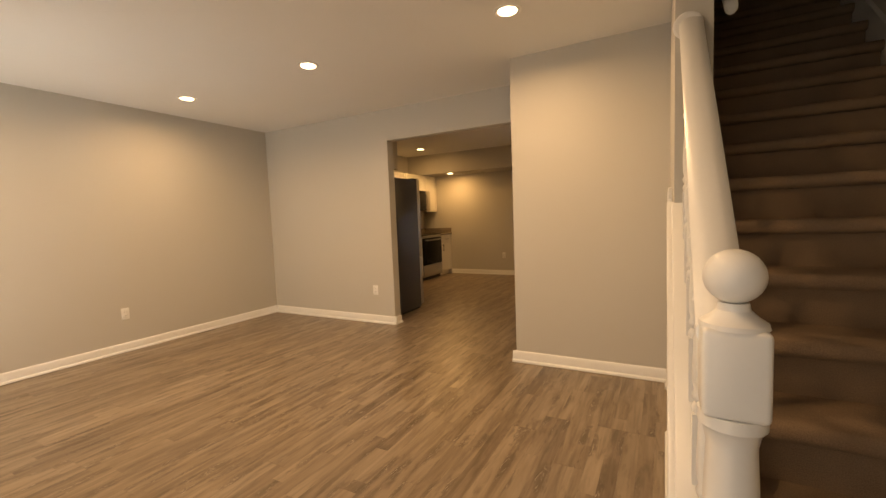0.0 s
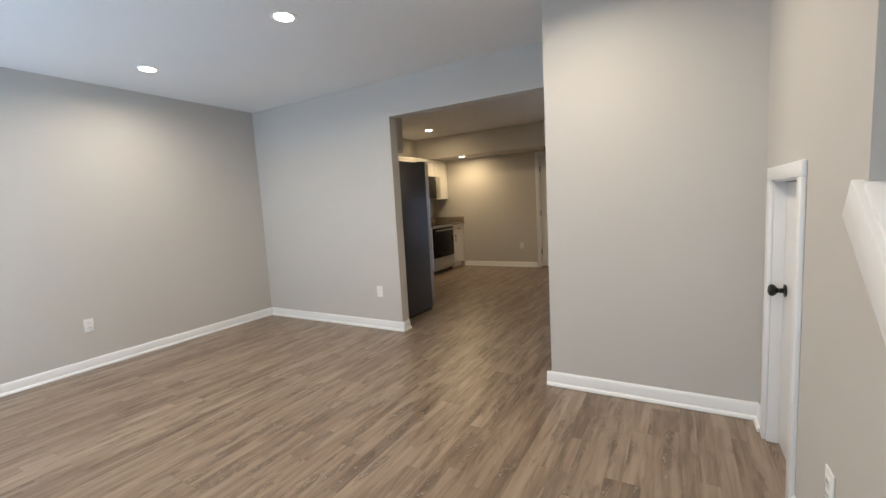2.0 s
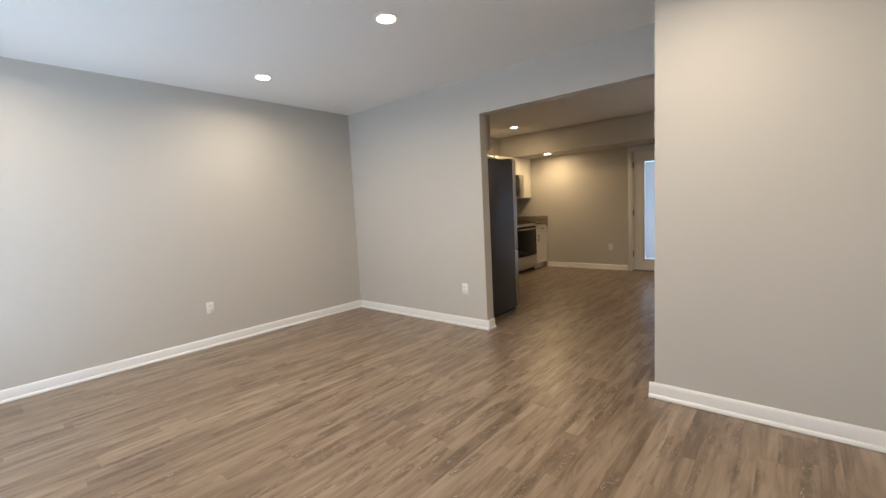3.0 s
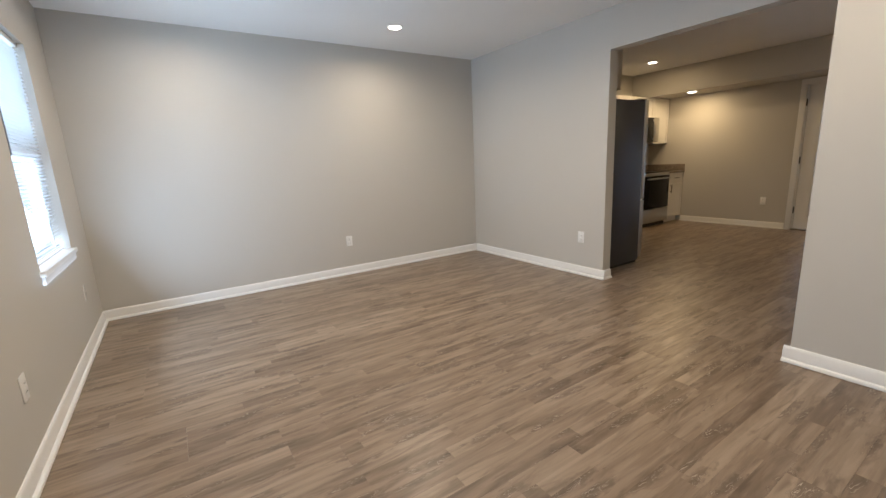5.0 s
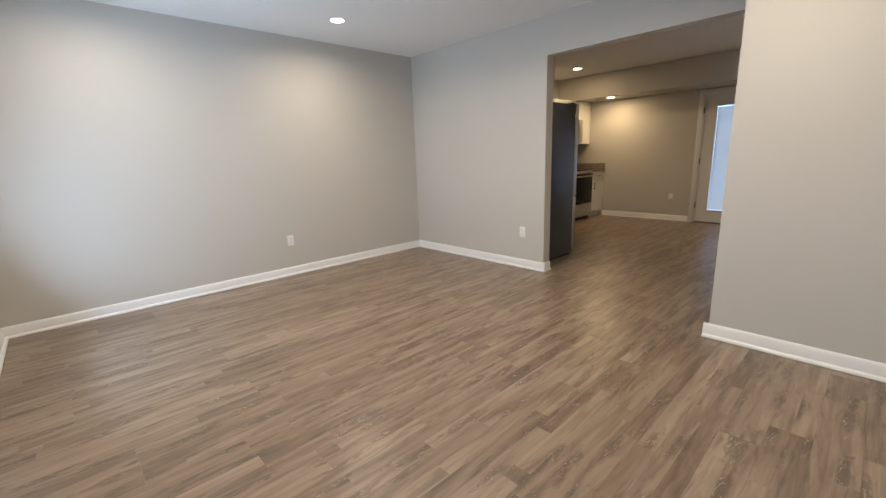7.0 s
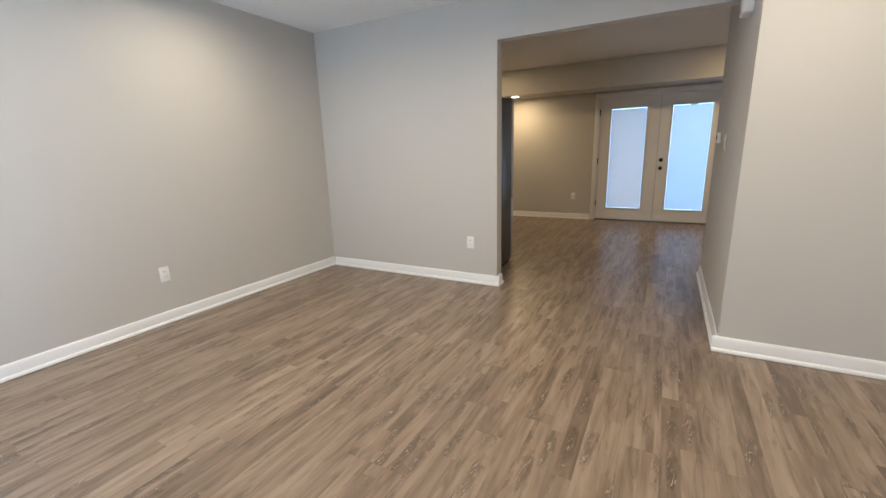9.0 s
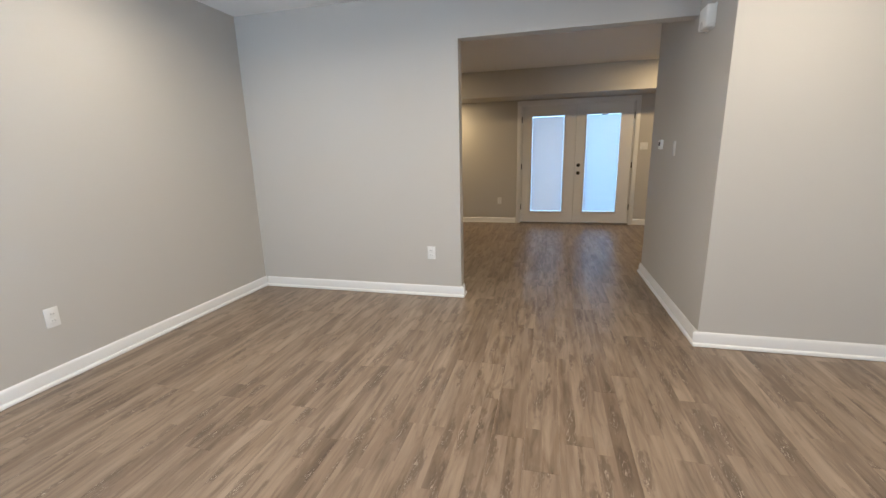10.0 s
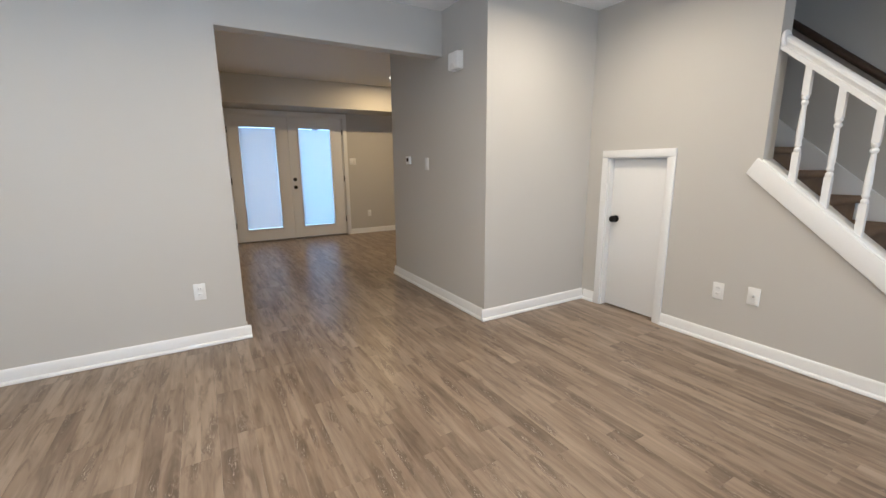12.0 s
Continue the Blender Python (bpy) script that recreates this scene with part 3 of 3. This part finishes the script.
def baluster_bm(y):
    h = 0.66 - 0.012
    sq = 0.017
    lo, hi = 0.165, h - 0.165
    foot = prism([(-sq, -sq * SLOPE - 0.004), (sq, sq * SLOPE - 0.004), (sq, lo), (-sq, lo)], -sq, sq)
    head = prism([(-sq, hi), (sq, hi), (sq, h + 0.012 + sq * SLOPE), (-sq, h + 0.012 - sq * SLOPE)], -sq, sq)
    prof = [(0.014, lo - 0.001), (0.017, lo + 0.004), (0.0185, lo + 0.014), (0.015, lo + 0.022), (0.011, lo + 0.027), (0.0165, lo + 0.036), (0.018, lo + 0.045), (0.013, lo + 0.056),
            (0.0165, lo + 0.075), (0.0175, lo + 0.11), (0.015, lo + 0.18), (0.0115, hi - 0.07), (0.0105, hi - 0.056), (0.017, hi - 0.048), (0.0195, hi - 0.040), (0.016, hi - 0.031),
            (0.0105, hi - 0.026), (0.0165, hi - 0.018), (0.0185, hi - 0.010), (0.0165, hi - 0.003), (0.014, hi + 0.001)]
    return merge(foot, head, lathe(prof, 18))


bal_me = mesh_of("baluster", baluster_bm(0), WHITE)
for i in range(6):
    ob = new("baluster", bal_me)
    ob.parent = balustrade
    y = 2.095 - 0.165 * i
    ob.location = (BX, y, cap_z(y))


def wall_rail(name, x, ya, yb, rise_at, out, mat, label):
    """A round rail on brackets; rise_at gives the height of its middle."""
    t = thing(name, pose(0, 0, 0), label, "handrail")
    bm = bmesh.new()
    ends = []
    for y, k in ((ya - 0.008, 0.6), (ya, 1.0), (yb, 1.0)):
        ends.append([bm.verts.new((x + k * 0.024 * math.cos(a), y, rise_at(y) + k * 0.033 * math.sin(a))) for a in [2 * math.pi * i / 16 for i in range(16)]])
    for p, q in zip(ends, ends[1:]):
        for i in range(16):
            j = (i + 1) % 16
            bm.faces.new((p[i], p[j], q[j], q[i]))
    bm.faces.new(ends[0][::-1])
    bm.faces.new(ends[-1])
    bmesh.ops.recalc_face_normals(bm, faces=bm.faces[:])
    part("rail", bm, mat, t)
    for y in (ya + 0.2, (ya + yb) / 2, yb - 0.2):
        part("bracket", box(min(x, x + out), max(x, x + out), y - 0.008, y + 0.008, rise_at(y) - 0.065, rise_at(y) - 0.024, 0.003), BLACK, t)
    return t


wall_rail("stair_handrail", RX - 0.07, 1.40, 4.2, lambda y: 2.27 + 0.87 * (y - 2.56), 0.07, RAILWOOD, "dark brown wooden stair handrail on wall brackets")
wall_rail("stair_handrail", SX1 + 0.066, 2.35, 4.1, lambda y: 2.04 + 0.86 * (y - 2.35), -0.066, WHITE, "white painted stair handrail on wall brackets")


# ---- plates on walls ----
def plate(kind, m, label):
    """A wall plate; its face looks along the pose's -y."""
    t = thing(kind, m, label, kind.replace("_", " "))
    part("cover_plate", box(-0.036, 0.036, -0.006, 0, -0.058, 0.058, 0.003), PLASTIC, t)
    if kind == "outlet":
        for z in (-0.0205, 0.0205):
            r = part("receptacle", box(-0.017, 0.017, -0.0085, -0.005, z - 0.0145, z + 0.0145, 0.002), PLASTIC, t)
            for x in (-0.0065, 0.0065):
                part("slot", box(x - 0.0012, x + 0.0012, -0.0092, -0.008, z - 0.003, z + 0.006), DARK, r)
    elif kind == "light_switch":
        part("rocker", moved(box(-0.0165, 0.0165, -0.009, -0.004, -0.033, 0.033, 0.002), pose(0, 0, 0, 3)), PLASTIC, t)
    else:
        part("coax_jack", moved(lathe([(0.008, 0), (0.008, 0.004), (0.005, 0.005), (0.0045, 0.012)], 12), pose(0, -0.005, 0, 90)), STEEL, t)
    part("screw", moved(lathe([(0.0032, 0), (0.0032, 0.0008)], 8), pose(0, -0.006, 0.048 if kind != "outlet" else 0.0, 90)), PLASTIC, t)
    return t


plate("outlet", pose(WX, 2.376, 0.391, 0, 0, 90), "white duplex outlet on the greige wall")
plate("outlet", pose(-3.10, BY, 0.401), "white duplex outlet near the kitchen opening")
plate("outlet", pose(-2.69, FY, 0.375, 0, 0, 180), "white duplex outlet on the window wall")
plate("cable_plate", pose(-4.30, FY, 0.40, 0, 0, 180), "white cable plate below the window")
plate("outlet", pose(SX0, 2.398, 0.381, 0, 0, -90), "white duplex outlet on the stair wall")
plate("cable_plate", pose(SX0, 2.185, 0.398, 0, 0, -90), "white cable plate with a metal jack on the stair wall")
plate("outlet", pose(-2.97, KY, 0.411), "white duplex outlet on the kitchen wall")
plate("outlet", pose(-0.31, KY, 0.37), "white duplex outlet beside the patio doors")
sw = thing("light_switch", pose(-0.585, KY, 1.325), "white double rocker light switch beside the patio doors", "light switch")
part("cover_plate", box(-0.059, 0.059, -0.006, 0, -0.058, 0.058, 0.003), PLASTIC, sw)
for x in (-0.023, 0.023):
    part("rocker", moved(box(-0.0165, 0.0165, -0.009, -0.004, -0.033, 0.033, 0.002), pose(x, 0, 0, 3)), PLASTIC, sw)
plate("light_switch", pose(PX, 4.52, 1.262, 0, 0, -90), "white rocker light switch on the hall wall")

thermo = thing("thermostat", pose(PX, 4.90, 1.30, 0, 0, -90), "small white square thermostat with a dark display", "thermostat")
part("housing", box(-0.042, 0.042, -0.026, 0, -0.042, 0.042, 0.008, 3), PLASTIC, thermo)
part("display", box(-0.024, 0.024, -0.0275, -0.0255, -0.012, 0.022, 0.001), DARK, thermo)
chime = thing("door_chime", pose(PX, 3.97, 2.062, 0, 0, -90), "white plastic door chime box below the ceiling", "door chime")
part("cover", box(-0.072, 0.072, -0.055, 0, -0.066, 0.066, 0.012, 3), PLASTIC, chime)
part("backplate", box(-0.077, 0.077, -0.008, -0.0005, -0.071, 0.071, 0.003), PLASTIC, chime)


# ---- downlights ----
down = None
DOWN = [(-4.13, 2.75, CEIL_Z, 11), (-2.54, 2.79, CEIL_Z, 14.5), (-0.88, 2.82, CEIL_Z, 13.5), (-4.16, 0.97, CEIL_Z, 8),
        # Next two are unseen, assumed to complete the grid and brighten the front floor.
        (-2.54, 0.97, CEIL_Z, 13), (-0.88, 0.97, CEIL_Z, 10),
        (-4.10, 7.07, KCEIL_Z, 7), (-3.93, 7.94, SOFFIT_Z, 9), (-0.32, 7.05, KCEIL_Z, 20)]
for x, y, z, watts in DOWN:
    if down is None:
        down = thing("downlight", pose(x, y, z), "lit round recessed downlight with white trim in the ceiling", "downlight", "ceiling downlights")
        part("trim_ring", merge(lathe([(0.058, -0.003), (0.060, -0.006), (0.078, -0.007), (0.084, -0.003), (0.084, 0.0)], 32)), WHITE, down)
        part("lens", lathe([(0.0575, -0.004), (0.0575, -0.0085), (0.03, -0.0095), (0.001, -0.0098)], 32), LENS, down)
    else:
        copy_thing(down, pose(x, y, z))
    downlight_lamp(x, y, z - 0.014, watts)

# ---- kitchen ----
fridge = thing("refrigerator", pose(-3.457, 4.755, 0), "tall dark grey refrigerator with stainless doors beside the opening", "refrigerator")
part("body", box(-0.455, 0.455, -0.43, 0.35, 0.03, 1.768, 0.006), FRIDGE, fridge)
part("base_grille", box(-0.44, 0.44, -0.40, 0.34, 0.004, 0.03), DARK, fridge)
for a, b in ((-0.455, -0.003), (0.003, 0.455)):
    d = part("door", box(a, b, 0.36, 0.425, 0.72, 1.778, 0.012, 3), STEEL, fridge)
    hx = -0.05 if a < -0.1 else 0.05
    part("handle", merge(box(hx - 0.012, hx + 0.012, 0.455, 0.475, 0.95, 1.60, 0.008), box(hx - 0.008, hx + 0.008, 0.42, 0.46, 0.97, 1.0), box(hx - 0.008, hx + 0.008, 0.42, 0.46, 1.55, 1.58)), STEEL, d)
fr = part("freezer_drawer", box(-0.455, 0.455, 0.36, 0.425, 0.06, 0.71, 0.012, 3), STEEL, fridge)
part("handle", merge(box(-0.33, 0.33, 0.455, 0.475, 0.60, 0.625, 0.008), box(-0.31, -0.28, 0.42, 0.46, 0.605, 0.62), box(0.28, 0.31, 0.42, 0.46, 0.605, 0.62)), STEEL, fr)
for a in (-0.40, 0.40):
    part("hinge_cover", box(a - 0.04, a + 0.04, 0.28, 0.40, 1.769, 1.788, 0.006), DARK, fridge)

CX = -4.20   # front of the base units


def shaker(y0, y1, z0, z1, x, handle, parent, name="door"):
    d = part(name, merge(box(x, x + 0.012, y0, y1, z0, z1), box(x + 0.012, x + 0.02, y0, y0 + 0.05, z0, z1, 0.001), box(x + 0.012, x + 0.02, y1 - 0.05, y1, z0, z1, 0.001),
                         box(x + 0.012, x + 0.02, y0 + 0.05, y1 - 0.05, z0, z0 + 0.05, 0.001), box(x + 0.012, x + 0.02, y0 + 0.05, y1 - 0.05, z1 - 0.05, z1, 0.001)), CAB, parent)
    if handle:
        hy, hz, vertical = handle
        if vertical:
            bm = merge(box(x + 0.042, x + 0.052, hy - 0.005, hy + 0.005, hz - 0.07, hz + 0.07, 0.002), box(x + 0.02, x + 0.044, hy - 0.004, hy + 0.004, hz - 0.055, hz - 0.047), box(x + 0.02, x + 0.044, hy - 0.004, hy + 0.004, hz + 0.047, hz + 0.055))
        else:
            bm = merge(box(x + 0.042, x + 0.052, hy - 0.06, hy + 0.06, hz - 0.005, hz + 0.005, 0.002), box(x + 0.02, x + 0.044, hy - 0.05, hy - 0.042, hz - 0.004, hz + 0.004), box(x + 0.02, x + 0.044, hy + 0.042, hy + 0.05, hz - 0.004, hz + 0.004))
        part("handle", bm, BLACK, d, "black bar handle")
    return d


def base_unit(y0, y1):
    c = thing("base_cabinet", pose(0, 0, 0), "white shaker base cabinet with black bar handles", "cabinet", "kitchen base cabinets")
    part("body", box(WX + 0.002, CX - 0.02, y0, y1, 0.10, 0.868), CAB, c)
    part("toe_kick", box(WX + 0.002, CX - 0.085, y0, y1, 0.004, 0.10), CAB, c)
    m = (y0 + y1) / 2
    shaker(y0 + 0.004, y1 - 0.004, 0.105, 0.685, CX - 0.02, (y0 + 0.06, 0.60, True), c)
    part("drawer_front", box(CX - 0.02, CX, y0 + 0.004, y1 - 0.004, 0.692, 0.864, 0.002), CAB, c)
    part("handle", merge(box(CX + 0.022, CX + 0.032, m - 0.06, m + 0.06, 0.773, 0.783, 0.002), box(CX, CX + 0.024, m - 0.05, m - 0.042, 0.774, 0.782), box(CX, CX + 0.024, m + 0.042, m + 0.05, 0.774, 0.782)), BLACK, c, "black bar handle")
    return c


def wall_unit(y0, y1, z0, z1):
    c = thing("wall_cabinet", pose(0, 0, 0), "white shaker wall cabinet under the soffit", "cabinet", "kitchen wall cabinets")
    part("body", box(WX + 0.002, WX + 0.325, y0, y1, z0, z1, 0.001), CAB, c)
    shaker(y0 + 0.003, y1 - 0.003, z0 + 0.003, z1 - 0.003, WX + 0.325, (y0 + 0.05, z0 + 0.12, True), c)
    return c


ST0, ST1 = 7.17, 7.93
base_unit(ST1 + 0.004, KY - 0.002)
base_unit(6.75, ST0 - 0.004)
wall_unit(ST1 + 0.004, KY - 0.002, 1.38, SOFFIT_Z - 0.004)
wall_unit(6.60, ST0 - 0.004, 1.38, SOFFIT_Z - 0.004)
wall_unit(ST0, ST1, 1.815, SOFFIT_Z - 0.004)
for a, b, splash_end in ((ST1 + 0.003, KY - 0.002, True), (6.75, ST0 - 0.003, False)):
    w = thing("worktop", pose(0, 0, 0), "brown speckled granite worktop with a low backsplash", "worktop", "kitchen worktops")
    part("slab", box(WX + 0.002, CX + 0.025, a, b, 0.87, 0.905, 0.004), GRANITE, w)
    part("backsplash", box(WX + 0.002, WX + 0.022, a, b, 0.905, 1.01, 0.003), GRANITE, w)
    if splash_end:
        part("end_splash", box(WX + 0.022, CX + 0.02, b - 0.02, b, 0.905, 1.01, 0.003), GRANITE, w)

stove = thing("stove", pose(0, 0, 0), "stainless electric range with a black glass oven door", "stove")
part("body", box(WX + 0.01, CX - 0.03, ST0, ST1, 0.06, 0.895), DARK, stove)
part("cooktop", box(WX + 0.01, CX + 0.005, ST0, ST1, 0.896, 0.915, 0.004), GLASSBLACK, stove)
part("control_panel", box(CX - 0.03, CX + 0.012, ST0, ST1, 0.845, 0.895, 0.006), STEEL, stove)
dr = part("oven_door", box(CX - 0.03, CX + 0.012, ST0 + 0.002, ST1 - 0.002, 0.305, 0.840, 0.006), GLASSBLACK, stove)
part("handle", merge(box(CX + 0.045, CX + 0.065, ST0 + 0.05, ST1 - 0.05, 0.790, 0.813, 0.008), box(CX + 0.01, CX + 0.05, ST0 + 0.08, ST0 + 0.10, 0.795, 0.810), box(CX + 0.01, CX + 0.05, ST1 - 0.10, ST1 - 0.08, 0.795, 0.810)), STEEL, dr)
part("storage_drawer", box(CX - 0.03, CX + 0.012, ST0 + 0.002, ST1 - 0.002, 0.07, 0.298, 0.006), STEEL, stove)
part("kick_plate", box(CX - 0.06, CX - 0.04, ST0 + 0.01, ST1 - 0.01, 0.004, 0.06), DARK, stove)

micro = thing("microwave", pose(0, 0, 0), "stainless over-range microwave with a black glass door", "microwave")
part("case", box(WX + 0.002, WX + 0.42, ST0 + 0.002, ST1 - 0.002, 1.405, 1.810, 0.004), DARK, micro)
d = part("door", box(WX + 0.42, WX + 0.445, ST0 + 0.002, ST1 - 0.16, 1.41, 1.805, 0.005), GLASSBLACK, micro)
part("control_panel", box(WX + 0.42, WX + 0.445, ST1 - 0.158, ST1 - 0.002, 1.41, 1.805, 0.005), STEEL, micro)
bm = bmesh.new()
rings = []
for i in range(11):
    u = -1 + i / 5
    rings.append([bm.verts.new((WX + 0.445 + 0.045 * (1 - u * u) + 0.008 * math.cos(a), ST1 - 0.19 + 0.010 * math.sin(a), 1.607 + 0.17 * u)) for a in [2 * math.pi * j / 8 for j in range(8)]])
for p, q in zip(rings, rings[1:]):
    for j in range(8):
        bm.faces.new((p[j], p[(j + 1) % 8], q[(j + 1) % 8], q[j]))
bm.faces.new(rings[0][::-1])
bm.faces.new(rings[-1])
bmesh.ops.recalc_face_normals(bm, faces=bm.faces[:])
part("handle", bm, STEEL, d, "curved steel handle")

# ---- floor planks ----
floor = structure("floor", merge(box(WX, RX, FY - 0.15, HALL_END - 0.11, -0.12, -0.004), box(WX, 1.30, HALL_END - 0.11, KY + 0.12, -0.12, -0.004)), SUB,
                  "grey-brown oak vinyl plank floor", "floor")
PW, PLEN = 0.15, 1.22
meshes = {}


def plank(x0, x1, y0, y1):
    w, l = round(x1 - x0, 3), round(y1 - y0, 3)
    if (w, l) not in meshes:
        c = 0.0003
        bm = bmesh.new()
        low = [bm.verts.new(p) for p in ((0.0001, 0.0001, -0.0045), (w - 0.0001, 0.0001, -0.0045), (w - 0.0001, l - 0.0001, -0.0045), (0.0001, l - 0.0001, -0.0045))]
        midr = [bm.verts.new((v.co.x, v.co.y, -0.0007)) for v in low]
        top = [bm.verts.new(p) for p in ((c, c, 0), (w - c, c, 0), (w - c, l - c, 0), (c, l - c, 0))]
        for a, b in ((low, midr), (midr, top)):
            for i in range(4):
                bm.faces.new((a[i], a[(i + 1) % 4], b[(i + 1) % 4], b[i]))
        bm.faces.new(top)
        meshes[(w, l)] = mesh_of("plank", bm, PLANK, soft=False)
    ob = new("plank", meshes[(w, l)])
    ob.parent = floor
    ob.location = (x0, y0, 0)


rng = random.Random(7)
x = WX
while x < 1.299:
    x1 = min(x + PW, 1.30)
    start = FY - (DOOR_X0 < x < DOOR_X1) * 0.15 if x < RX - 0.05 else HALL_END
    y = start - rng.choice((0.12, 0.31, 0.5, 0.69, 0.88, 1.07))
    while y < KY - 0.001:
        a, b = max(y, start), min(y + PLEN, KY + 0.005)
        if b - a > 0.02:
            plank(x, x1, round(a, 3), round(b, 3))
        y += PLEN
    x = x1
